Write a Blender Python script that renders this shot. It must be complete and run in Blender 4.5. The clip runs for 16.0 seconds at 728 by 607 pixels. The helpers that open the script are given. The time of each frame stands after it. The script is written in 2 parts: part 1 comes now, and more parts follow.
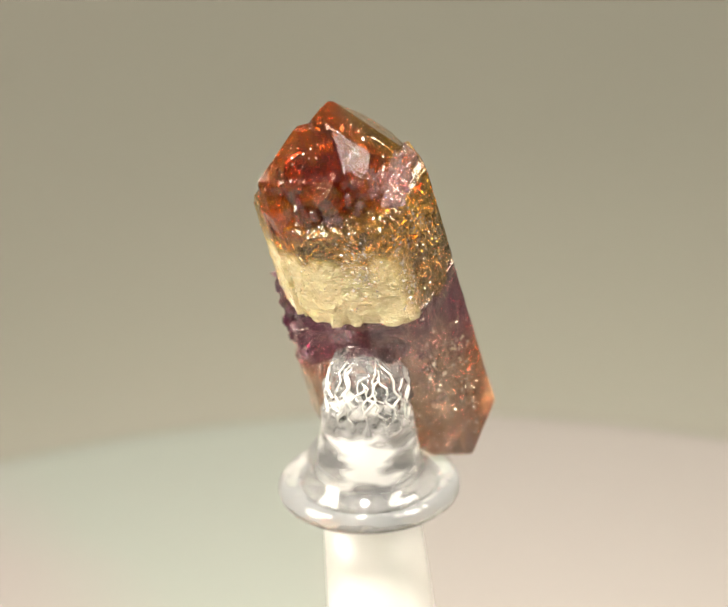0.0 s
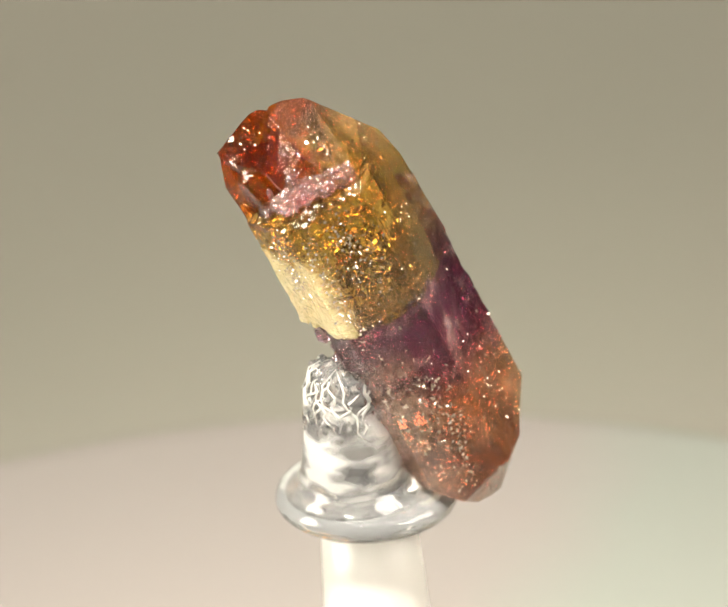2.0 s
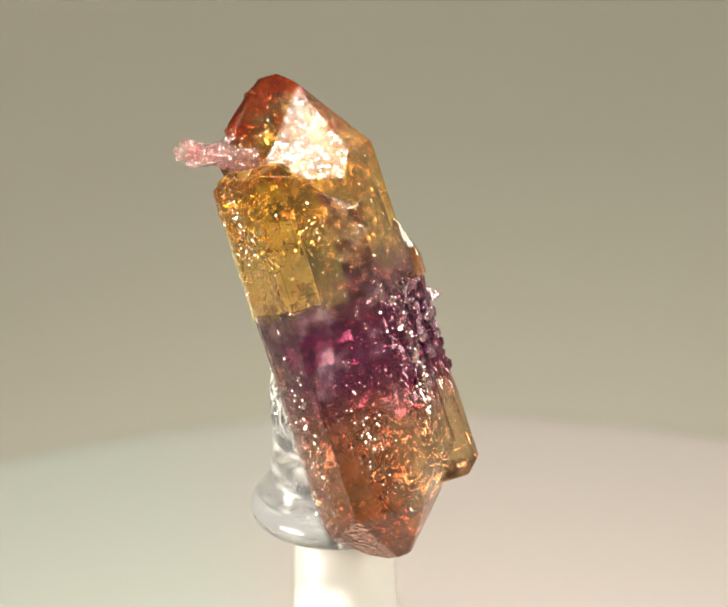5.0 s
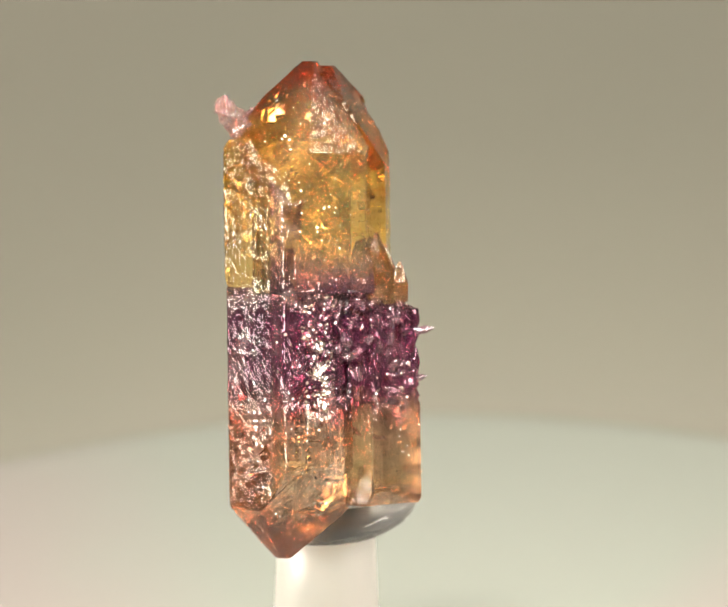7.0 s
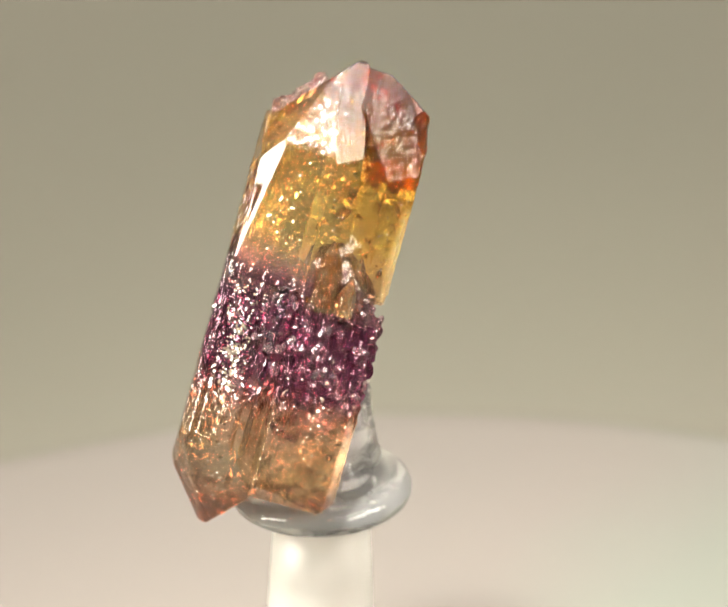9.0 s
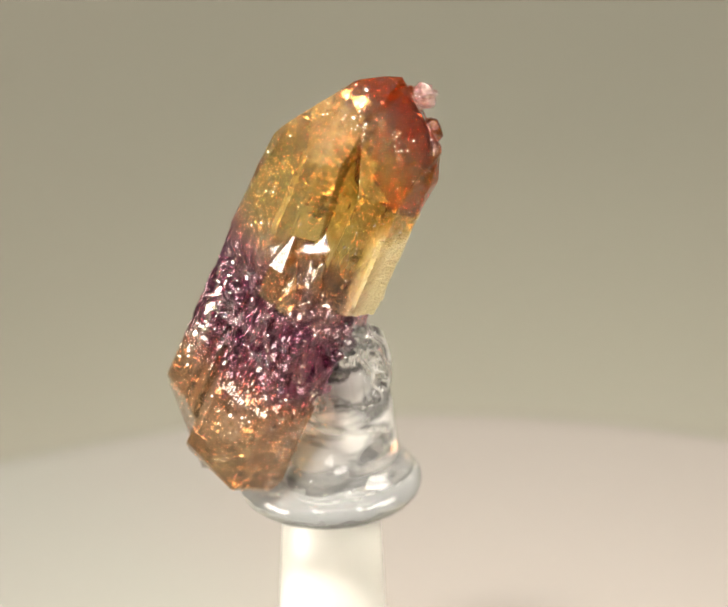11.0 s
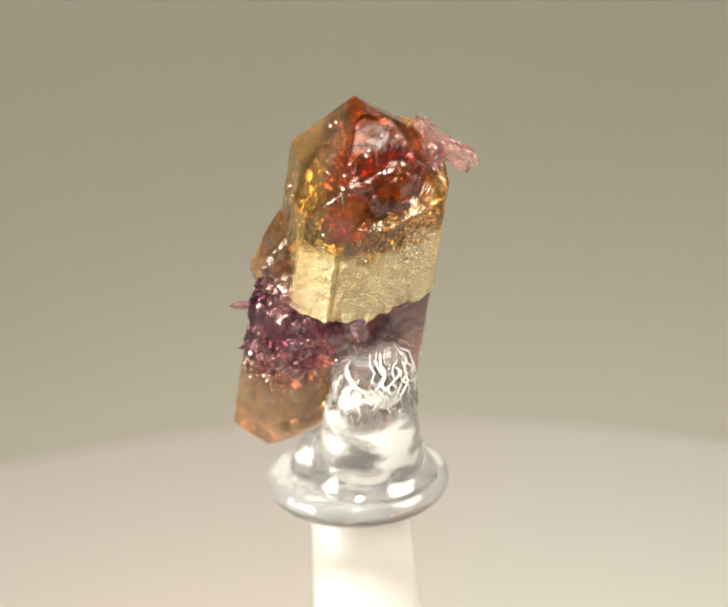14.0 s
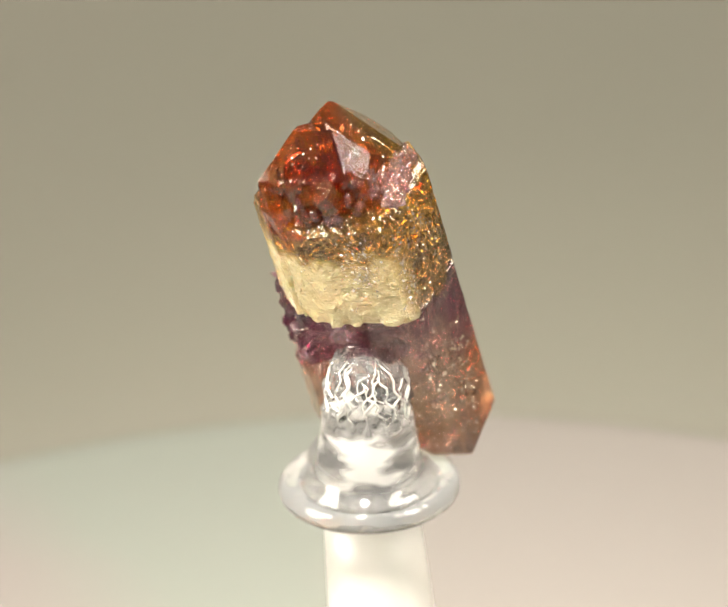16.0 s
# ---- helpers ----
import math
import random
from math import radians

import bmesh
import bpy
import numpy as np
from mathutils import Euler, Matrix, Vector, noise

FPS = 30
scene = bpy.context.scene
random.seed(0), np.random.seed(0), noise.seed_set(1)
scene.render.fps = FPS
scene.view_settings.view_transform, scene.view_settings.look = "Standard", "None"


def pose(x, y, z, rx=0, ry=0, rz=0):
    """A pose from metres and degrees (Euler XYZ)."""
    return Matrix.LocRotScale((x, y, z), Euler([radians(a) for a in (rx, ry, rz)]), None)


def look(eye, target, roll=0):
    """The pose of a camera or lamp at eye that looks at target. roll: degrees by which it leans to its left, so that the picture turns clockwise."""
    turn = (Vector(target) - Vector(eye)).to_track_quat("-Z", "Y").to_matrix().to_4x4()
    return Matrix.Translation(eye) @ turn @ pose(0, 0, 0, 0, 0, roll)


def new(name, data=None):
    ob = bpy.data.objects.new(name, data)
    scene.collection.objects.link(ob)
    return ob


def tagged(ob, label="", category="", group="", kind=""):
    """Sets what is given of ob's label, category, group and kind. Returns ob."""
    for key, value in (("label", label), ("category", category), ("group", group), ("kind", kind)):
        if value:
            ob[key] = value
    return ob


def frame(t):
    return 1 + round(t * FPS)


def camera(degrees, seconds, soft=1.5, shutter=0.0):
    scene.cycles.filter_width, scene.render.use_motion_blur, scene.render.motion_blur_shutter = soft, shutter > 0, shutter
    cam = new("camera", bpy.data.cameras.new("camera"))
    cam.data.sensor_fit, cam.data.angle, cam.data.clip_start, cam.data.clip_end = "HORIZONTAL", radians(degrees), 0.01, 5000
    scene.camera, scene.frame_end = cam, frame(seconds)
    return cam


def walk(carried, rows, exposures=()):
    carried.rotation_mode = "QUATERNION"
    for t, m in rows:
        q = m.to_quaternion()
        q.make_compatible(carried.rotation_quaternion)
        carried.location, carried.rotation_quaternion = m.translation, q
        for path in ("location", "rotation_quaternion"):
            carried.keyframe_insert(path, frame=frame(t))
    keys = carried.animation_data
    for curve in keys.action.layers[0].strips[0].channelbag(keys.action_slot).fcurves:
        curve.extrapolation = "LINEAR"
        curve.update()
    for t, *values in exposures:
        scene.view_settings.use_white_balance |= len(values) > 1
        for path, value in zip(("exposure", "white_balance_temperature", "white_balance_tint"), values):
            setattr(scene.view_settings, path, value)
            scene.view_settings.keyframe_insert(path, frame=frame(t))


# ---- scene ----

MM = 0.001
SPIN = 22.5  # degrees a second, clockwise from above

# ---------------------------------------------------------------- camera
cam = camera(6.411, 16.0, soft=0.9)
EYE = Vector((0.0, -0.49126, 0.23590))
VIEW = Vector((0.004058, 0.897062, -0.441885))
cam.data.dof.use_dof = True
cam.data.dof.focus_distance = 0.537
cam.data.dof.aperture_fstop = 40.0
STILL = look(EYE, EYE + VIEW, -2.35)
walk(cam, [(0.0, STILL), (16.0, STILL)])

# ---------------------------------------------------------------- light
world = bpy.data.worlds.new("studio")
world.use_nodes = True
sky = world.node_tree.nodes
up = sky.new("ShaderNodeTexCoord")
split = sky.new("ShaderNodeSeparateXYZ")
tone = sky.new("ShaderNodeValToRGB")
tone.color_ramp.elements[0].position, tone.color_ramp.elements[0].color = 0.46, (0.36, 0.345, 0.31, 1)
tone.color_ramp.elements[1].position, tone.color_ramp.elements[1].color = 0.92, (1.0, 0.96, 0.89, 1)
shift = sky.new("ShaderNodeMath")
shift.operation, shift.inputs[1].default_value, shift.inputs[2].default_value = "MULTIPLY_ADD", 0.5, 0.5
world.node_tree.links.new(up.outputs["Generated"], split.inputs[0])
world.node_tree.links.new(split.outputs["Z"], shift.inputs[0])
world.node_tree.links.new(shift.outputs[0], tone.inputs[0])
world.node_tree.links.new(tone.outputs[0], sky["Background"].inputs[0])
sky["Background"].inputs[1].default_value = 0.47
scene.world = world


def softbox(name, eye, target, wide, high, watts, colour, spread=180):
    lamp = bpy.data.lights.new(name, "AREA")
    lamp.shape, lamp.size, lamp.size_y, lamp.energy, lamp.color = "RECTANGLE", wide, high, watts, colour
    lamp.spread = radians(spread)
    ob = new(name, lamp)
    ob.matrix_world = look(eye, target)
    return ob


AIM = (0, 0, -0.01)
softbox("softbox_key", (-0.63, -0.18, 0.25), AIM, 0.42, 0.40, 2.4, (1.0, 0.94, 0.83), 70)
softbox("softbox_top", (0.05, 0.10, 0.70), AIM, 0.55, 0.55, 0.7, (1.0, 0.96, 0.88), 100)
softbox("softbox_right", (0.47, -0.17, 0.42), AIM, 0.50, 0.32, 1.45, (1.0, 0.93, 0.84), 65)

# unseen lamp added to brighten the crystal and the platter's near part
pool = bpy.data.lights.new("added_spotlight", "SPOT")
pool.energy, pool.spot_size, pool.spot_blend, pool.shadow_soft_size, pool.color = 250.0, radians(12.5), 1.0, 0.09, (1.0, 0.95, 0.86)
new("added_spotlight", pool).matrix_world = look((-0.10, -0.36, 0.66), (0, -0.026, -0.03))


# ---------------------------------------------------------------- materials
class Nodes:
    """A short way to write node materials."""

    def __init__(self, name):
        self.mat = bpy.data.materials.new(name)
        self.mat.use_nodes = True
        self.tree = self.mat.node_tree
        self.bsdf = self.tree.nodes["Principled BSDF"]

    def add(self, kind, **values):
        node = self.tree.nodes.new(kind)
        for key, value in values.items():
            if key == "operation":
                node.operation = value
            elif key == "blend":
                node.blend_type = value
            elif key == "data":
                node.data_type = value
            elif key == "feature":
                node.feature = value
            elif key == "gradient":
                node.gradient_type = value
        return node

    def link(self, a, b):
        self.tree.links.new(a, b)

    def put(self, socket, value):
        if isinstance(value, bpy.types.NodeSocket):
            self.link(value, socket)
        elif isinstance(value, (tuple, list)) and len(value) == 3 and socket.type == "RGBA":
            socket.default_value = (*value, 1)
        else:
            socket.default_value = value

    def math(self, op, a, b=0.0, c=0.0, clamp=False):
        n = self.add("ShaderNodeMath", operation=op)
        n.use_clamp = clamp
        for s, v in zip(n.inputs, (a, b, c)):
            self.put(s, v)
        return n.outputs[0]

    def dot(self, vec, direction):
        n = self.add("ShaderNodeVectorMath", operation="DOT_PRODUCT")
        self.put(n.inputs[0], vec)
        n.inputs[1].default_value = direction
        return n.outputs["Value"]

    def space(self):
        """Object coordinates in millimetres."""
        tc = self.add("ShaderNodeTexCoord")
        n = self.add("ShaderNodeVectorMath", operation="SCALE")
        self.link(tc.outputs["Object"], n.inputs[0])
        n.inputs["Scale"].default_value = 1000.0
        return n.outputs[0]

    def math_vec(self, vec, stretch):
        m = self.add("ShaderNodeVectorMath", operation="MULTIPLY")
        self.put(m.inputs[0], vec)
        m.inputs[1].default_value = stretch
        return m.outputs[0]

    def noise(self, vec, scale, detail=3.0, rough=0.55, stretch=None):
        if stretch:
            vec = self.math_vec(vec, stretch)
        n = self.add("ShaderNodeTexNoise")
        self.put(n.inputs["Vector"], vec)
        n.inputs["Scale"].default_value, n.inputs["Detail"].default_value, n.inputs["Roughness"].default_value = scale, detail, rough
        return n.outputs["Fac"]

    def cells(self, vec, scale, feature="F1"):
        n = self.add("ShaderNodeTexVoronoi", feature=feature)
        self.put(n.inputs["Vector"], vec)
        n.inputs["Scale"].default_value = scale
        return n

    def ramp(self, fac, stops, smooth=False):
        n = self.add("ShaderNodeValToRGB")
        n.color_ramp.interpolation = "EASE" if smooth else "LINEAR"
        el = n.color_ramp.elements
        while len(el) < len(stops):
            el.new(0.5)
        for e, (at, colour) in zip(el, stops):
            e.position, e.color = at, (*colour, 1)
        self.put(n.inputs[0], fac)
        return n.outputs[0]

    def mix(self, fac, a, b, blend="MIX"):
        n = self.add("ShaderNodeMix", data="RGBA", blend=blend)
        self.put(n.inputs[0], fac)
        self.put(n.inputs[6], a)
        self.put(n.inputs[7], b)
        return n.outputs[2]

    def span(self, x, lo, hi):
        """0 at lo, 1 at hi, clamped."""
        n = self.add("ShaderNodeMapRange")
        self.put(n.inputs[0], x)
        n.inputs[1].default_value, n.inputs[2].default_value = lo, hi
        return n.outputs[0]

    def bump(self, height, strength, distance, normal=None):
        n = self.add("ShaderNodeBump")
        self.put(n.inputs["Height"], height)
        n.inputs["Strength"].default_value, n.inputs["Distance"].default_value = strength, distance
        if normal is not None:
            self.link(normal, n.inputs["Normal"])
        return n.outputs[0]

    def set(self, **values):
        for key, value in values.items():
            self.put(self.bsdf.inputs[key.replace("_", " ")], value)
        return self.mat


def grey_paper():
    k = Nodes("warm_grey_paper")
    p = k.space()
    col = k.mix(k.noise(p, 0.02, 2), (0.119, 0.113, 0.087), (0.129, 0.122, 0.094))
    col = k.mix(k.math("MULTIPLY", k.noise(p, 1.2, 4), 0.10), col, (0.125, 0.112, 0.087))
    return k.set(Base_Color=col, Roughness=0.85, Normal=k.bump(k.noise(p, 2.0, 4), 0.1, 0.0002))


def plaster():
    k = Nodes("grey_wall_paint")
    p = k.space()
    col = k.mix(k.noise(p, 0.01, 3), (0.42, 0.40, 0.36), (0.48, 0.46, 0.42))
    return k.set(Base_Color=col, Roughness=0.8, Normal=k.bump(k.noise(p, 0.3, 4), 0.1, 0.0005))


def pearl():
    """Pale platter, its faint pink and green sheen painted in sectors round the centre."""
    k = Nodes("pearly_white_acrylic")
    tc = k.add("ShaderNodeTexCoord")
    sweep = k.add("ShaderNodeTexGradient", gradient="RADIAL")
    k.link(tc.outputs["Object"], sweep.inputs[0])
    p = k.space()
    turn = k.math("ADD", sweep.outputs["Fac"], k.math("MULTIPLY_ADD", k.noise(p, 0.03, 2), 0.06, -0.03))
    green, pink, plain = (0.132, 0.139, 0.118), (0.146, 0.131, 0.117), (0.139, 0.135, 0.118)
    col = k.ramp(turn, [(0.0, pink), (0.06, pink), (0.10, green), (0.22, green), (0.27, pink), (0.44, pink), (0.50, plain), (0.58, plain), (0.63, pink), (0.73, pink), (0.76, green), (0.80, green), (0.84, pink), (1.0, pink)])
    col = k.mix(k.math("MULTIPLY", k.noise(p, 0.8, 3), 0.12), col, (0.175, 0.168, 0.15))
    return k.set(Base_Color=col, Roughness=0.5, Specular_IOR_Level=0.2)


def clear_glass(name="clear_glass", tint=(0.97, 0.98, 0.96), clear=0.98, ripple=0.22, scale=0.22):
    k = Nodes(name)
    p = k.space()
    n = k.bump(k.noise(p, scale, 2, 0.5, (1, 1, 2.2)), ripple, 0.0012)
    return k.set(Base_Color=tint, Roughness=0.02, IOR=1.46, Transmission_Weight=clear, Normal=n)


def frosted():
    k = Nodes("milky_white_acrylic")
    p = k.space()
    col = k.mix(k.noise(p, 0.25, 3, 0.5, (1, 1, 0.3)), (0.70, 0.68, 0.62), (0.82, 0.80, 0.75))
    return k.set(Base_Color=col, Roughness=0.35, IOR=1.47, Transmission_Weight=0.6)


def streaky():
    """Clear resin whose milky streaks imitate bright light refracted in the post."""
    k = Nodes("glare_streak_resin")
    p = k.space()
    streaks = k.span(k.noise(p, 0.30, 2, 0.45, (0.8, 0.8, 2.0)), 0.40, 0.56)
    clear = k.math("MULTIPLY_ADD", streaks, -0.75, 1.0)
    return k.set(Base_Color=(0.93, 0.92, 0.89), Roughness=0.06, IOR=1.40, Transmission_Weight=clear)


def quartz(colour, k, p, clear=0.75, rough=0.0, flaw=0.35, glow=0.3, crinkle=None):
    """Finish of a flawed crystal: growth lines along the prism, etched pits, wavy conchoidal chips."""
    lines = k.noise(p, 1.0, 4, 0.7, (2.6, 2.6, 0.05))
    n = k.bump(lines, flaw * 1.1, 0.0003)
    n = k.bump(k.noise(p, 0.55, 3, 0.5), flaw * 0.5, 0.0008, n)
    chips = k.cells(k.math_vec(p, (1.0, 1.0, 0.7)), 1.9, "SMOOTH_F1").outputs["Distance"]
    n = k.bump(k.math("MULTIPLY", chips, k.span(k.noise(p, 0.5, 3), 0.48, 0.62)), flaw * 0.8, 0.00045, n)
    n = k.bump(k.noise(p, 6.0, 3, 0.65), flaw * 0.5, 0.00012, n)
    if crinkle is not None:
        foil = k.noise(p, 0.9, 5, 0.6, (1.0, 1.0, 2.2))
        n = k.bump(k.math("MULTIPLY", k.math("ABSOLUTE", k.math("SUBTRACT", foil, 0.5)), crinkle), 0.8, 0.0022, n)
    r = k.math("ADD", k.math("MULTIPLY", k.span(k.noise(p, 0.7, 4, 0.6), 0.45, 0.75), 0.06), rough)
    mat = k.set(Base_Color=colour, Roughness=r, IOR=1.55, Transmission_Weight=clear, Normal=n, Subsurface_Weight=glow, Subsurface_Scale=0.0025)
    k.bsdf.inputs["Subsurface Radius"].default_value = (1.0, 0.6, 0.35)
    return mat


def head_quartz(name, red_from=15.0):
    """Golden head: pale below, amber above, brick red and pink towards the broken tip."""
    k = Nodes(name)
    p = k.space()
    w = k.dot(p, (0, 0, 1))
    wob = k.math("MULTIPLY_ADD", k.noise(p, 0.35, 4), 5.0, -2.5)
    lift = k.math("ADD", w, wob)
    body = k.ramp(k.span(lift, 0, 20), [(0.0, (0.66, 0.40, 0.20)), (0.12, (0.85, 0.63, 0.25)), (0.35, (0.85, 0.60, 0.16)), (0.55, (0.84, 0.51, 0.07)), (0.72, (0.84, 0.51, 0.11)), (0.95, (0.76, 0.47, 0.36))])
    amber = k.math("MULTIPLY", k.span(k.dot(p, (0.97, -0.2, 0)), 0.0, 4.0), k.span(lift, 6.0, 9.5))
    body = k.mix(k.math("MULTIPLY", amber, 0.75), body, (0.88, 0.46, 0.03))
    front = k.span(k.dot(p, (-0.42, -0.907, 0)), 2.8, 5.0)
    low = k.math("MULTIPLY", front, k.span(lift, 10.5, 8.5))
    back = k.span(k.dot(p, (0.1, 0.99, 0)), 1.5, 5.0)
    body = k.mix(k.math("MULTIPLY", back, 0.4), body, k.mix(k.span(lift, 10.5, 14.0), (0.88, 0.66, 0.30), (0.86, 0.52, 0.38)))
    body = k.mix(k.math("MULTIPLY", low, 0.8), body, (0.97, 0.83, 0.48))
    rosy = k.math("MULTIPLY", k.span(k.dot(p, (-0.42, 0.91, 0)), 1.0, 4.0), k.span(lift, 6.4, 2.6))
    body = k.mix(k.math("MULTIPLY", rosy, 0.85), body, (0.60, 0.34, 0.34))
    plum = k.math("MULTIPLY", k.span(k.dot(p, (-0.2, 0.98, 0)), 1.0, 4.0), k.span(lift, 3.8, 1.4))
    body = k.mix(k.math("MULTIPLY", plum, 0.85), body, (0.28, 0.05, 0.13))
    side = k.dot(p, (0.10, -0.55, 0.83))
    red = k.span(k.math("ADD", side, k.math("MULTIPLY", wob, 1.4)), red_from, red_from + 1.8)
    cap = k.math("MULTIPLY", k.span(k.math("ADD", w, k.math("MULTIPLY", wob, 0.5)), 18.3, 19.4), 0.95)
    col = k.mix(k.math("MAXIMUM", red, cap), body, (0.86, 0.12, 0.006))
    pink = k.math("MULTIPLY", k.span(k.noise(p, 0.5, 3), 0.55, 0.7), k.span(side, 12, 16))
    col = k.mix(k.math("MULTIPLY", pink, 0.12), col, (0.80, 0.36, 0.32))
    # peach tone painted on one facet in place of its soft reflection
    face = k.dot(p, (0.718, 0.192, 0.669))
    peach_sheen = k.math("MULTIPLY", k.span(face, 14.04, 14.12), k.span(face, 14.37, 14.28))
    col = k.mix(k.math("MULTIPLY", peach_sheen, 0.35), col, (0.88, 0.42, 0.24))
    specks = k.span(k.noise(p, 2.2, 4, 0.65), 0.62, 0.72)
    col = k.mix(k.math("MULTIPLY", specks, 0.45), col, (0.40, 0.13, 0.02))
    veil = k.span(k.noise(p, 0.28, 5, 0.6), 0.48, 0.62)
    clear = k.math("MULTIPLY_ADD", k.math("MAXIMUM", low, k.math("MULTIPLY", back, 0.08)), -0.50, k.math("MULTIPLY_ADD", veil, -0.03, 0.985))
    clear = k.math("MULTIPLY_ADD", peach_sheen, -0.10, clear)
    clear = k.math("MAXIMUM", clear, k.math("MULTIPLY", k.math("MAXIMUM", red, cap), 0.99))
    tips = k.math("MULTIPLY", k.span(w, 12.0, 14.0), k.span(k.dot(p, (0.25, 0.97, 0)), -2.0, 0.5))
    dull = k.math("MULTIPLY_ADD", tips, 0.06, 0.01)
    return quartz(col, k, p, clear=clear, rough=dull, flaw=0.13, crinkle=low)


def shank_quartz():
    """Purple band over tan and rust-brown quartz."""
    k = Nodes("banded_quartz")
    p = k.space()
    w = k.dot(p, (0, 0, 1))
    wob = k.math("MULTIPLY_ADD", k.noise(p, 0.3, 4), 5.0, -2.5)
    lift = k.math("ADD", w, wob)
    col = k.ramp(k.span(lift, -22, 8), [(0.0, (0.45, 0.10, 0.04)), (0.13, (0.50, 0.17, 0.05)), (0.24, (0.68, 0.49, 0.24)), (0.40, (0.54, 0.32, 0.18)), (0.47, (0.42, 0.13, 0.10)), (0.52, (0.22, 0.03, 0.10)), (0.72, (0.22, 0.03, 0.11)), (0.79, (0.74, 0.50, 0.46)), (0.90, (0.86, 0.68, 0.42))])
    milk = k.span(k.noise(p, 0.5, 5, 0.65), 0.5, 0.72)
    col = k.mix(k.math("MULTIPLY", k.math("MULTIPLY", milk, k.span(w, -11, -7)), 0.75), col, (0.84, 0.62, 0.66))
    deep = k.math("MULTIPLY", k.span(k.noise(p, 0.7, 3), 0.44, 0.54), k.span(lift, -9, -7))
    col = k.mix(k.math("MULTIPLY", deep, 0.75), col, (0.15, 0.012, 0.08))
    rust = k.math("MULTIPLY", k.span(k.noise(p, 0.4, 3), 0.5, 0.62), k.span(w, -8, -13))
    rust = k.math("MULTIPLY", rust, k.span(k.dot(p, (1, -0.15, 0)), 2.5, 6.0))
    col = k.mix(k.math("MULTIPLY", rust, 0.85), col, (0.42, 0.05, 0.006))
    pale = k.math("MULTIPLY", k.span(k.dot(p, (0.26, -0.966, 0)), 4.8, 6.2), k.span(lift, 0.5, -2.0))
    col = k.mix(k.math("MULTIPLY", pale, 0.75), col, (0.72, 0.52, 0.50))
    brown = k.math("MULTIPLY", k.span(w, -4, -9), k.span(k.dot(p, (1, 0, 0)), 4.0, 6.5))
    col = k.mix(k.math("MULTIPLY", brown, 0.8), col, (0.34, 0.055, 0.006))
    clear = k.math("MULTIPLY_ADD", milk, -0.10, 0.98)
    return quartz(col, k, p, clear=clear, rough=0.01, flaw=0.24, glow=0.1)


def plain_quartz(name, a, b, clear=0.7, flaw=0.5):
    k = Nodes(name)
    p = k.space()
    col = k.mix(k.span(k.noise(p, 0.8, 4), 0.35, 0.65), a, b)
    return quartz(col, k, p, clear=clear, flaw=flaw, glow=0.3)


def crack_glint_mirror():
    """Silvery finish of thin internal cracks and of flecks that imitate surface glints."""
    k = Nodes("silvery_crack_glint")
    p = k.space()
    col = k.mix(k.noise(p, 1.5, 2), (0.95, 0.82, 0.62), (0.96, 0.90, 0.86))
    return k.set(Base_Color=col, Roughness=0.12, Metallic=1.0)


PAPER = grey_paper()
PEARL = pearl()
GLASS = clear_glass(clear=0.91, ripple=0.4)
POST = clear_glass("clear_melted_resin", (0.98, 0.97, 0.95), 0.945, 0.4, 0.18)
FROST = frosted()
STREAK = streaky()
HEAD = head_quartz("golden_quartz", 14.8)
CRACK_GLINT = crack_glint_mirror()
WALL = plaster()
SHANK = shank_quartz()
RED = plain_quartz("red_quartz", (0.82, 0.09, 0.008), (0.92, 0.40, 0.05), clear=0.97, flaw=0.2)
AMBER = plain_quartz("amber_quartz", (0.66, 0.28, 0.07), (0.86, 0.62, 0.36), clear=0.95, flaw=0.15)
PINK = plain_quartz("pink_quartz", (0.82, 0.32, 0.34), (0.95, 0.76, 0.66), clear=0.95, flaw=0.35)
PURPLE = plain_quartz("purple_quartz", (0.60, 0.27, 0.38), (0.88, 0.70, 0.70), clear=0.95, flaw=0.2)


# ---------------------------------------------------------------- mesh helpers
def part(name, bm, material, parent, label="", smooth=False):
    mesh = bpy.data.meshes.new(name)
    for f in bm.faces:
        f.smooth = smooth
    bm.to_mesh(mesh)
    bm.free()
    mesh.materials.append(material)
    ob = new(name, mesh)
    ob.parent = parent
    if label:
        tagged(ob, label)
    return ob


def lathe(profile, steps=96, centre=(0, 0)):
    """A solid of revolution round a vertical axis: (radius, z) from bottom to top, in millimetres."""
    bm = bmesh.new()
    rings = []
    for r, z in profile:
        rings.append([bm.verts.new(((centre[0] + r * math.cos(2 * math.pi * i / steps)) * MM, (centre[1] + r * math.sin(2 * math.pi * i / steps)) * MM, z * MM)) for i in range(steps)])
    for lo, hi in zip(rings, rings[1:]):
        for i in range(steps):
            bm.faces.new((lo[i], lo[(i + 1) % steps], hi[(i + 1) % steps], hi[i]))
    bm.faces.new(list(reversed(rings[0])))
    bm.faces.new(rings[-1])
    return bm


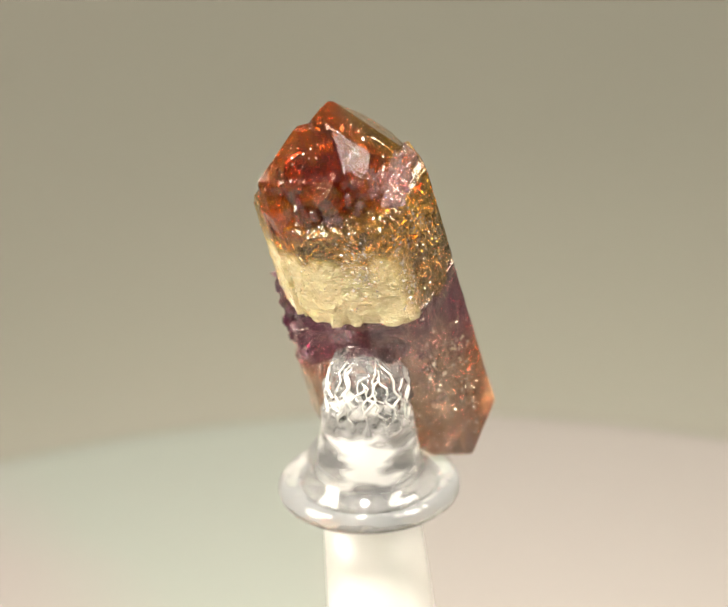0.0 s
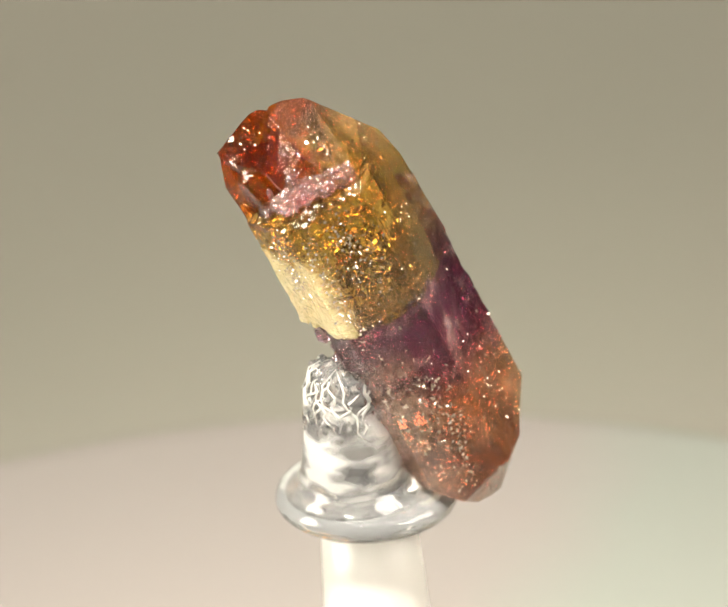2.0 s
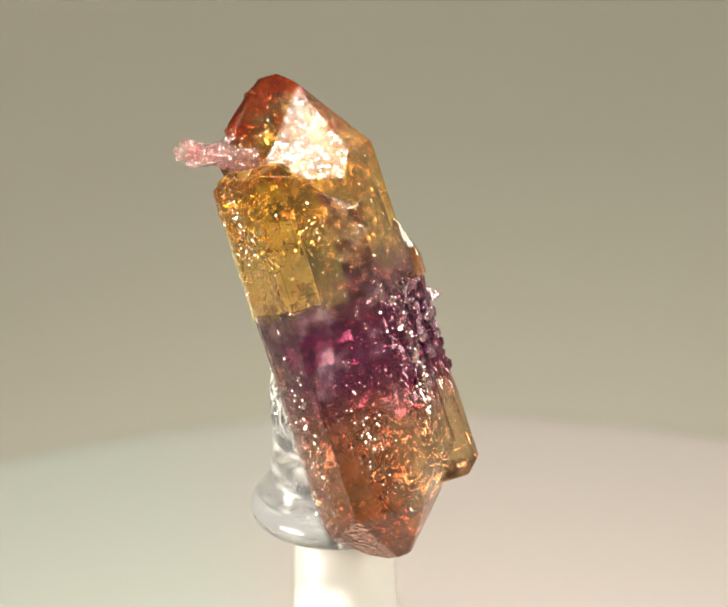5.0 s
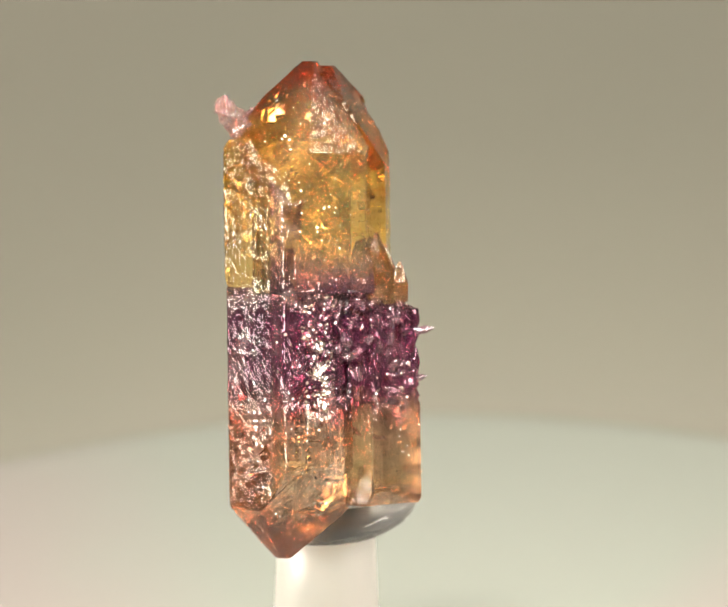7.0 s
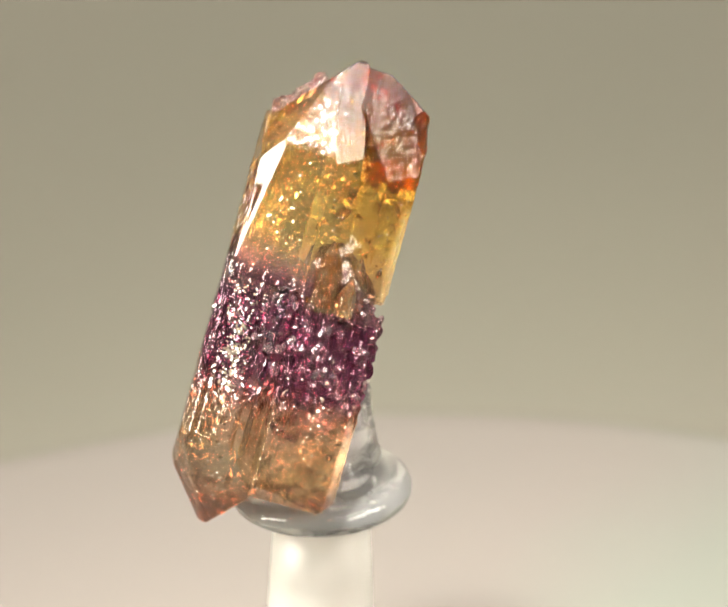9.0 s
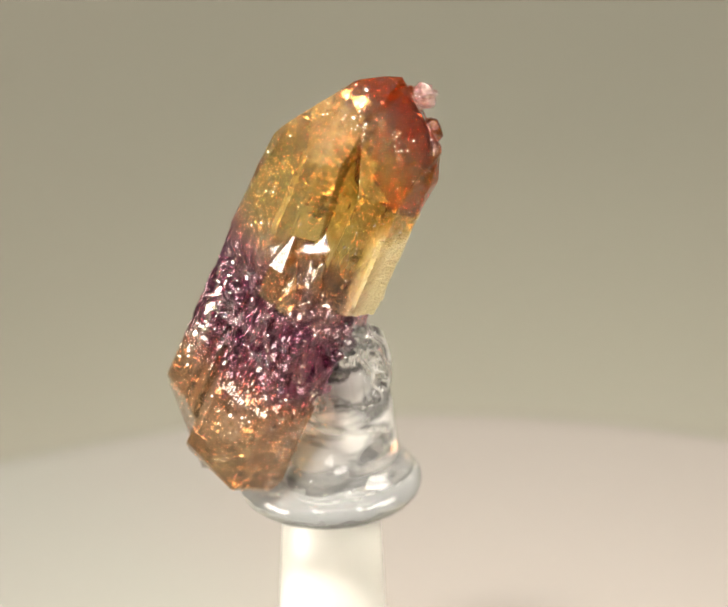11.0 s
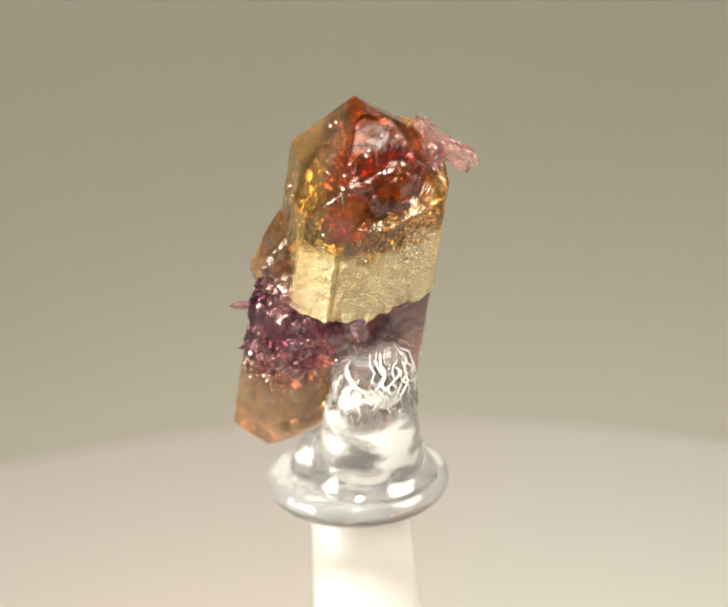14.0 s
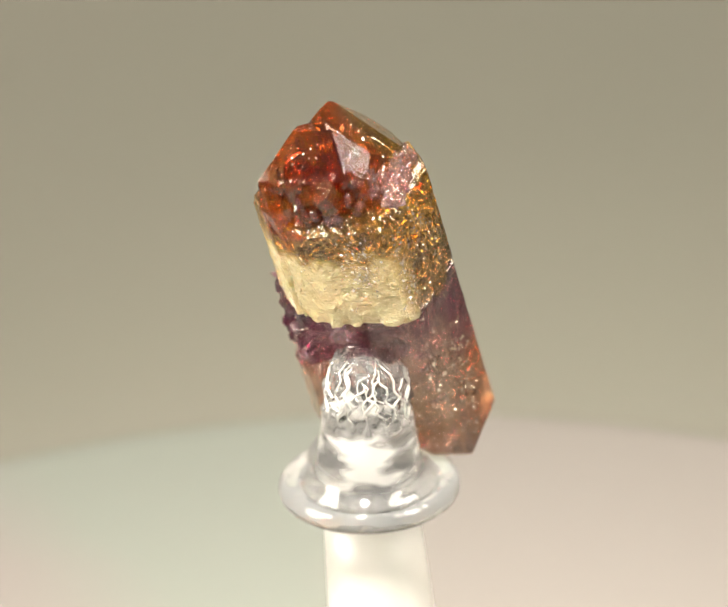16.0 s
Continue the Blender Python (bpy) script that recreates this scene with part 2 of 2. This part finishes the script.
def convex(planes, size=40.0, bevel=0.12):
    """The body within all planes (azimuth, slope of the normal from the axis, distance, and the point the distance is from)."""
    bm = bmesh.new()
    bmesh.ops.create_cube(bm, size=2 * size)
    for az, slope, dist, *at in planes:
        a, s = radians(az), radians(slope)
        n = Vector((math.cos(a) * math.sin(s), math.sin(a) * math.sin(s), math.cos(s)))
        o = Vector(at[0]) if at else Vector()
        geom = bm.verts[:] + bm.edges[:] + bm.faces[:]
        cut = bmesh.ops.bisect_plane(bm, geom=geom, dist=1e-5, plane_co=o + n * dist, plane_no=n, clear_outer=True)
        edges = [e for e in cut["geom_cut"] if isinstance(e, bmesh.types.BMEdge)]
        if edges:
            bmesh.ops.contextual_create(bm, geom=edges)
    if bevel:
        bmesh.ops.bevel(bm, geom=bm.edges[:], offset=bevel, segments=1, affect="EDGES", clamp_overlap=True)
    bmesh.ops.recalc_face_normals(bm, faces=bm.faces[:])
    return bm


def millimetres(bm):
    bmesh.ops.scale(bm, vec=(MM, MM, MM), verts=bm.verts[:])
    return bm


def needle(base, tip, radius, sides=6, point=0.35, seed=0):
    """A small crystal from base to tip."""
    rnd = random.Random(seed)
    base, tip = Vector(base), Vector(tip)
    along = tip - base
    turn = along.to_track_quat("Z", "Y").to_matrix()
    bm = bmesh.new()
    rings = []
    start = rnd.uniform(0, 6.28)
    wide = [radius * rnd.uniform(0.8, 1.15) for _ in range(sides)]
    for h, k in ((0, 1.0), (1 - point, 0.92), (1.0, 0.12)):
        rings.append([bm.verts.new(base + turn @ Vector((k * wide[i] * math.cos(start + i * 6.2832 / sides), k * wide[i] * math.sin(start + i * 6.2832 / sides), h * along.length))) for i in range(sides)])
    for lo, hi in zip(rings, rings[1:]):
        for i in range(sides):
            bm.faces.new((lo[i], lo[(i + 1) % sides], hi[(i + 1) % sides], hi[i]))
    bm.faces.new(list(reversed(rings[0])))
    bm.faces.new(rings[-1])
    return bm


def crag(bm, cuts, amp, scale, lo, hi, seed=0.0, facing=None, floor=0.08, start=-1.0, reach=4.0):
    """Break the flat faces between the heights lo and hi into chipped, uneven ones."""
    bmesh.ops.triangulate(bm, faces=bm.faces[:])
    for _ in range(cuts):
        bmesh.ops.subdivide_edges(bm, edges=[e for e in bm.edges if e.calc_length() > 0.55], cuts=1)
        bmesh.ops.triangulate(bm, faces=bm.faces[:])
    bm.normal_update()
    moves = []
    for v in bm.verts:
        z = v.co.z
        mask = min(1.0, max(0.0, (z - lo) / 1.5), max(0.0, (hi - z) / 1.5))
        if facing is not None:
            a = radians(facing)
            mask *= min(1.0, max(floor, (v.co.x * math.cos(a) + v.co.y * math.sin(a) - start) / reach))
        q = Vector((v.co.x, v.co.y, 0.7 * v.co.z)) * scale + Vector((seed, seed, seed))
        moves.append(v.normal * amp * mask * (0.8 * noise.cell(q * 1.3) + 0.5 * noise.noise(q * 2.6) - 0.4))
    for v, m in zip(bm.verts, moves):
        v.co += m
    return bm


def flecks(bodies, count, seed, small=0.12, large=0.5, toward=None, flush=0.4):
    """Many thin cracks a little under the bodies' faces, plus flush flecks as glints."""
    rnd = random.Random(seed)
    faces = [f for b in bodies for f in b.faces]
    if toward is not None:
        way = Vector((math.cos(radians(toward)), math.sin(radians(toward)), 0))
        faces = [f for f in faces if f.normal.dot(way) > 0.8]
    areas = [f.calc_area() for f in faces]
    verts, polys = [], []
    for f in rnd.choices(faces, areas, k=count):
        ps = [v.co for v in f.verts]
        wts = [rnd.random() ** 1.5 for _ in ps]
        at = sum((p * x for p, x in zip(ps, wts)), Vector()) / sum(wts)
        # this share lies on the face itself and imitates surface glints
        if rnd.random() < flush:
            turn = f.normal.to_track_quat("Z", "Y").to_matrix() @ Euler((rnd.gauss(0, 0.3), rnd.gauss(0, 0.3), rnd.uniform(0, 6.28))).to_matrix()
            a, b = [small + (0.5 * large - small) * rnd.random() ** 2 for _ in range(2)]
        else:
            turn = Euler((rnd.uniform(0, 6.28), rnd.uniform(0, 6.28), rnd.uniform(0, 6.28))).to_matrix()
            a, b = [small + (large - small) * rnd.random() ** 2.5 for _ in range(2)]
            at -= f.normal * (0.02 + 0.8 * max(a, b) + 1.6 * rnd.random() ** 3)
        n = len(verts)
        for x, y, z in ((a, 0, 0), (0, b, 0), (-a, 0.1 * b, 0), (0.1 * a, -b, 0), (0, 0, 0.02), (0, 0, -0.02)):
            verts.append((at + turn @ Vector((x, y, z))) * MM)
        for i in range(4):
            polys += [(n + i, n + (i + 1) % 4, n + 4), (n + (i + 1) % 4, n + i, n + 5)]
    mesh = bpy.data.meshes.new("crack_glint")
    mesh.from_pydata(verts, [], polys)
    mesh.materials.append(CRACK_GLINT)
    return mesh


def united(bodies):
    """One solid out of several that overlap."""
    made = []
    for b in bodies:
        mesh = bpy.data.meshes.new("solid")
        b.to_mesh(mesh)
        b.free()
        made.append(new("solid", mesh))
    first = made[0]
    for other in made[1:]:
        m = first.modifiers.new("join", "BOOLEAN")
        m.operation, m.solver, m.object = "UNION", "EXACT", other
    bpy.context.view_layer.update()
    whole = bpy.data.meshes.new_from_object(first.evaluated_get(bpy.context.evaluated_depsgraph_get()))
    bm = bmesh.new()
    bm.from_mesh(whole)
    for ob in made:
        data = ob.data
        bpy.data.objects.remove(ob)
        bpy.data.meshes.remove(data)
    bpy.data.meshes.remove(whole)
    return bm


# ---------------------------------------------------------------- setting
def build_backdrop():
    bm = bmesh.new()
    line = [(-1.2, -0.074), (0.09, -0.074)]
    for i in range(1, 25):
        a = radians(90 * i / 24)
        line.append((0.09 + 0.20 * math.sin(a), -0.074 + 0.20 * (1 - math.cos(a))))
    line.append((0.29, 1.2))
    rows = [[bm.verts.new((x, y, z)) for x in (-1.2, 1.2)] for y, z in line]
    for lo, hi in zip(rows, rows[1:]):
        bm.faces.new((lo[0], lo[1], hi[1], hi[0]))
    mesh = bpy.data.meshes.new("backdrop")
    for f in bm.faces:
        f.smooth = True
    bm.to_mesh(mesh)
    bm.free()
    mesh.materials.append(PAPER)
    tagged(new("backdrop", mesh), "warm grey paper sweep, softly out of focus", "backdrop", kind="structure")


def build_turntable():
    root = tagged(new("turntable"), "round pearly white turntable with faint painted pink and green sheen", "turntable")
    part("platter", lathe([(84, -65.0), (88, -64.0), (88, -62.8), (87.4, -61.6), (86, -60.9), (84, -60.6)], 160), PEARL, root, "", True)
    part("base", lathe([(78, -74.0), (80, -73.5), (80, -66), (79, -65.0)], 120), WALL, root, "grey round foot under the platter", True)
    return root


# ---------------------------------------------------------------- stand
STEM = (2.04, 0.49)


def build_stand():
    root = tagged(new("display_stand"), "clear glass peg with round collar on a milky tapered stem", "stand")
    bm = lathe([(5.75, -60.6), (5.3, -52), (4.4, -32), (4.05, -25.2)], 96, STEM)
    for v in bm.verts:
        down = (-25.2 - v.co.z / MM) / 7.0
        v.co.x += 0.38 * down * MM
        v.co.y += 0.10 * down * MM
    part("stem", bm, FROST, root, "milky white tapered stem", True)
    ring = []
    for i in range(13):
        a = radians(-90 + 180 * i / 12)
        ring.append((6.7 + 1.1 * math.cos(a), -23.6 + 1.1 * math.sin(a)))
    part("collar", lathe([(3.9, -24.9), (5.6, -24.8)] + ring + [(5.6, -22.2), (4.5, -21.8)], 128, STEM), GLASS, root, "", True)
    bm = lathe([(6.1, -22.6), (5.5, -22.0), (4.85, -21.2), (4.5, -20), (4.1, -17.5), (3.8, -15), (3.6, -12.5), (3.0, -10.6), (1.6, -9.8)], 96, (0, 0))
    for v in bm.verts:
        h = (v.co.z / MM + 22.2) / 12.4
        v.co.x += (STEM[0] + 0.2 * h) * MM
        v.co.y += (STEM[1] - 1.2 - 1.2 * h) * MM
    bmesh.ops.scale(bm, vec=(1000, 1000, 1000), verts=bm.verts[:])
    millimetres(crag(bm, 3, 0.5, 0.62, -16.5, -4, 4.0))
    # made-up core that lets the clear post look bright inside
    glare_core = lathe([(3.7, -21.8), (3.4, -19), (2.8, -15.5), (1.2, -13.4)], 48, (STEM[0] + 0.1, STEM[1] - 1.6))
    part("glare_core", glare_core, STREAK, root, "added milky core that imitates bright light in the post", True)
    part("post", bm, POST, root, "clear melted post", True)
    add_ridges(root)
    add_glue(root)
    return root


def add_glue(root):
    """The clear lump that runs from the foot of the post to the base of the crystal."""
    bm = bmesh.new()
    bmesh.ops.create_icosphere(bm, subdivisions=4, radius=1.0)
    for v in bm.verts:
        p = v.co.copy()
        swell = 1 + 0.12 * noise.noise(p * 1.7)
        v.co = Vector((4.3 * p.x, 3.2 * p.y, 3.4 * p.z - 0.25 * p.x)) * swell * MM
    turn = Matrix.Translation(((STEM[0] - 1.5) * MM, (STEM[1] + 0.9) * MM, -21.9 * MM)) @ Matrix.Rotation(radians(138), 4, "Z")
    bmesh.ops.transform(bm, matrix=turn, verts=bm.verts[:])
    part("glue", bm, POST, root, "clear lump of glue under the crystal", True)


def tube(line, radius, sides=6):
    """A thin rounded ridge along a line of points in millimetres."""
    bm = bmesh.new()
    rings = []
    for i, p in enumerate(line):
        along = line[min(i + 1, len(line) - 1)] - line[max(i - 1, 0)]
        turn = along.to_track_quat("Z", "Y").to_matrix()
        r = radius * math.sin(math.pi * (i + 0.3) / (len(line) - 0.4)) ** 0.5
        rings.append([bm.verts.new((p + turn @ Vector((r * math.cos(6.2832 * j / sides), r * math.sin(6.2832 * j / sides), 0))) * MM) for j in range(sides)])
    for lo, hi in zip(rings, rings[1:]):
        for j in range(sides):
            bm.faces.new((lo[j], lo[(j + 1) % sides], hi[(j + 1) % sides], hi[j]))
    bm.faces.new(list(reversed(rings[0])))
    bm.faces.new(rings[-1])
    return bm


def add_ridges(root):
    """Crinkled white ridges where the melted post cooled against the crystal."""
    rnd = random.Random(31)
    shape = [(-16.0, 3.95), (-15.0, 3.8), (-12.5, 3.6), (-10.6, 3.0), (-9.8, 1.6)]
    for i in range(20):
        az, drift = rnd.uniform(205, 335), rnd.uniform(-5, 5)
        z0, z1 = rnd.uniform(-16.0, -13.6), rnd.uniform(-12.2, -9.9)
        line = []
        for j in range(9):
            z = z0 + (z1 - z0) * j / 8
            for (za, ra), (zb, rb) in zip(shape, shape[1:]):
                if za <= z <= zb:
                    r = ra + (rb - ra) * (z - za) / (zb - za)
            a = radians(az + drift * j + 5 * math.sin(j * 1.7 + i))
            h = (z + 22.2) / 12.4
            line.append(Vector((STEM[0] + 0.2 * h + (r - 0.05) * math.cos(a), STEM[1] - 1.2 - 1.2 * h + (r - 0.05) * math.sin(a), z)))
        part("ridge", tube(line, rnd.uniform(0.07, 0.17)), FROST, root, "", True)


# ---------------------------------------------------------------- crystal
A = Vector((-0.18, -0.36, 0.9154234)).normalized()
E1 = (Vector((1, 0, 0)) - A * A.x).normalized()
E2 = A.cross(E1)
LEAN = Matrix(((E1.x, E2.x, A.x, 0.0030), (E1.y, E2.y, A.y, 0.00186), (E1.z, E2.z, A.z, -0.00493), (0, 0, 0, 1)))


def build_crystal():
    root = tagged(new("quartz_crystal"), "golden and purple zoned quartz crystal with a red tip", "crystal")

    def piece(name, bm, mat, label="", smooth=False):
        ob = part(name, millimetres(bm), mat, root, label, smooth)
        ob.matrix_basis = LEAN
        return ob

    def cracks_glints(name, bodies, count, seed, **size):
        ob = new(name, flecks(bodies, count, seed, **size))
        ob.parent, ob.matrix_basis = root, LEAN
        return tagged(ob, "silvery cracks in the quartz and mirror flecks for its glints", kind="stuff")

    T = 52
    # two parallel golden heads over one pale body
    tall = convex([(25, 90, 6.3), (76, 87, 7.4), (95, 90, 6.2), (152, 90, 5.0), (205, 90, 3.2), (262, 90, 3.4), (330, 90, 6.6), (0, 0, 20.7),
                   (36, 60, 11.65), (95, 60, 11.95), (142, 57, 11.7), (12, 47, 14.2), (325, 62, 11.95), (210, 84, 2.9), (205, 42, 15.8), (262, 42, 16.0), (310, 45, 15.3), (0, 180, -1.5)])
    wide = convex([(25, 90, 4.0), (95, 90, 2.5), (152, 90, 6.1), (205, 90, 7.2), (262, 90, 4.6), (330, 90, 5.6), (0, 0, 20.3),
                   (25, T, 12.5), (95, T, 12.4), (144, 62, 10.87), (205, 35, 18.3), (100, 80, 5.4), (250, 75, 9.7), (262, 40, 16.4), (330, T, 13.6), (0, 180, -1.5)])
    body = convex([(25, 90, 6.25), (76, 87, 7.25), (95, 90, 6.1), (152, 90, 5.6), (205, 90, 6.8), (236, 90, 6.6), (262, 90, 6.35), (308, 90, 7.35), (330, 90, 7.0), (0, 0, 14.3),
                   (290, 32, 14.9), (250, 24, 14.3), (330, 45, 14.6), (125, 50, 7.6), (0, 180, -1.4)])
    shank = convex([(25, 90, 6.25), (50, 90, 6.9), (76, 87, 6.75), (95, 90, 6.1), (150, 90, 3.0), (205, 90, 3.0), (262, 90, 6.0), (308, 90, 7.3), (330, 90, 6.9), (0, 0, 2.0),
                    (25, 128, 15.1), (60, 128, 14.05), (346, 131, 16.3), (262, 128, 14.6), (205, 125, 10.2), (150, 128, 12.6), (98, 127, 12.5), (0, 180, 20.9)], bevel=0.14)
    O = (-5, 1.8, 0)
    side = convex([(30, 90, 4.0, O), (95, 90, 4.0, O), (122, 90, 7.0), (150, 90, 8.7), (180, 90, 8.4), (205, 90, 7.3), (240, 90, 5.0), (270, 90, 4.0, O),
                   (160, 14, 2.0), (0, 180, 16.4), (190, 135, 13.5, O), (110, 135, 13.2, O), (260, 135, 13.4, O)], bevel=0.25)
    stub = convex([(30, 90, 4.0, O), (95, 90, 3.2, O), (122, 90, 6.4), (150, 90, 7.7), (180, 90, 7.5), (205, 90, 6.6), (240, 90, 4.6), (270, 90, 3.6, O),
                   (120, 60, 3.4, O), (200, T, 2.6, O), (320, T, 4.2, O), (0, 180, 3.0)], bevel=0.2)
    # a thin parallel crystal along one edge, with a brown tip
    flank = convex([(10, 90, 5.75), (58, 90, 7.45), (100, 90, 5.7), (238, 90, -4.0), (60, 55, 11.2), (60, 128, 14.0), (25, 128, 14.9), (98, 127, 12.4)], bevel=0.1)
    cracks_glints("cracks_glints", [tall, wide, body], 2600, 5, small=0.045, large=0.40)
    cracks_glints("cracks_glints", [shank, side, flank], 4000, 6, small=0.04, large=0.40)
    cracks_glints("cracks_glints", [stub], 700, 36, small=0.06, large=0.5, flush=0.7)
    # more flecks on single sides, added for their sparkle and bright reflections
    cracks_glints("cracks_glints", [shank], 1100, 26, small=0.06, large=0.5, toward=75)
    cracks_glints("cracks_glints", [shank], 320, 46, small=0.05, large=0.6, toward=315, flush=0.6)
    cracks_glints("cracks_glints", [tall, body], 500, 47, small=0.06, large=0.45, toward=335, flush=0.6)
    cracks_glints("cracks_glints", [body], 800, 25, small=0.05, large=0.45, toward=275)
    cracks_glints("veil", [tall, wide, body], 70, 15, small=0.3, large=1.3, flush=0.0)
    cracks_glints("veil", [shank, side], 120, 16, small=0.3, large=1.5, flush=0.0)
    head = united([tall, wide, body])
    crag(head, 5, 0.3, 0.9, -4.0, 3.0, 3.0)
    crag(head, 0, 0.10, 1.7, 2.5, 15.0, 12.0, 270, 0.0)
    crag(head, 0, 0.32, 0.42, 12.6, 22.0, 21.0, 255, 0.0, 3.2, 1.5)
    piece("head", head, HEAD, "golden quartz head with a red broken tip")
    shaft = united([shank, side, stub, flank])
    piece("shank", crag(shaft, 5, 0.5, 1.0, -9.0, 3.0, 7.0, 140), SHANK, "purple and rust-brown lower shaft")
    piece("chip", crag(needle((5.9, -0.2, 14.7), (5.1, -8.0, 17.2), 1.2, 6, 0.1, 3), 4, 0.4, 1.1, 0, 40, 2.0), PINK, "rough pink sliver")

    piece("chip", crag(needle((3.0, -1.8, 14.2), (3.6, -5.4, 16.4), 1.7, 6, 0.3, 8), 4, 0.7, 1.2, 0, 40, 5.0), PINK, "rough pink lump")

    # purple druse round the waist, and red and pink points on the broken tip
    rnd = random.Random(11)

    def points(name, count, az, height, out, radius, length, mat, label, stray=0.35):
        for i in range(count):
            a, w = radians(rnd.uniform(*az)), rnd.uniform(*height)
            r = rnd.uniform(*out)
            base = Vector((r * math.cos(a), r * math.sin(a), w))
            way = Vector((rnd.uniform(-stray, stray) + 0.15 * math.cos(a), rnd.uniform(-stray, stray) + 0.15 * math.sin(a), rnd.choice((1, 1, -1)))).normalized()
            piece(name, needle(base, base + way * rnd.uniform(*length), rnd.uniform(*radius), 6, rnd.uniform(0.15, 0.4), i), mat, label)

    points("purple_point", 16, (80, 122), (-5.5, -2.0), (5.3, 5.9), (0.3, 0.6), (0.6, 1.3), PURPLE, "small purple crystal point")
    points("lilac_point", 26, (60, 200), (-4.5, -1.5), (5.9, 6.6), (0.12, 0.35), (0.4, 0.9), PURPLE, "tiny lilac crystal point", 0.8)
    points("lilac_point", 40, (70, 130), (-1.0, 4.0), (5.6, 6.2), (0.1, 0.3), (0.3, 0.8), PURPLE, "tiny lilac crystal point", 0.9)
    points("purple_point", 22, (125, 200), (-6, 0.5), (6.5, 7.4), (0.25, 0.6), (0.5, 1.2), PURPLE, "small purple crystal point")
    points("purple_point", 24, (200, 290), (-5, 1.0), (4.0, 5.7), (0.3, 0.8), (0.6, 1.6), PURPLE, "small purple crystal point")
    points("red_point", 16, (205, 285), (12.8, 15.5), (2.6, 5.0), (0.8, 1.6), (1.6, 3.4), RED, "small red crystal point", 0.45)
    points("pink_point", 30, (225, 320), (12.5, 15.0), (3.2, 5.6), (0.25, 0.65), (0.7, 1.8), PINK, "small pink crystal point", 0.6)
    piece("red_point", needle((-4.8, -2.9, 11.5), (-5.7, -3.3, 17.7), 1.8, 6, 0.45, 4), RED, "stout red crystal point")
    piece("red_point", needle((0.0, -2.2, 13.0), (0.5, -2.3, 19.9), 1.7, 6, 0.4, 9), RED, "stout red crystal point")
    piece_tip = [((-3.9, 4.5, 0.5), (-3.8, 4.9, 6.4), 1.4), ((-5.7, 2.6, 1.0), (-5.6, 2.4, 5.3), 1.1), ((-5.9, 4.4, 0.6), (-6.0, 4.6, 3.9), 0.9)]
    for i, (lo, hi, r) in enumerate(piece_tip):
        piece("orange_point", needle(lo, hi, r, 6, 0.5, 5 + i), AMBER, "orange-brown crystal tip")
    piece("plate", needle((-2.0, -4.2, -0.2), (2.0, -6.2, 0.5), 0.9, 4, 0.6, 22), PURPLE, "dark purple plate under the head")
    piece("plate", needle((0.4, -4.6, -3.4), (2.6, -6.3, -1.8), 1.0, 4, 0.3, 23), PURPLE, "lilac plate under the head")
    piece("spike", needle((-7.6, 3.8, -2.0), (-9.1, 4.5, -1.7), 0.36, 5, 0.4, 1), PURPLE, "thin dark spike")
    piece("spike", needle((-7.7, 2.6, -6.0), (-9.0, 3.0, -5.8), 0.34, 5, 0.4, 2), PURPLE, "thin dark spike")
    return root


build_backdrop()
TURNTABLE = build_turntable()
STAND = build_stand()
CRYSTAL = build_crystal()


def motions():
    rows = [(i * 0.5, pose(0, 0, 0, 0, 0, -SPIN * i * 0.5)) for i in range(33)]
    walk(TURNTABLE, rows)
    walk(STAND, rows)
    walk(CRYSTAL, rows)


motions()
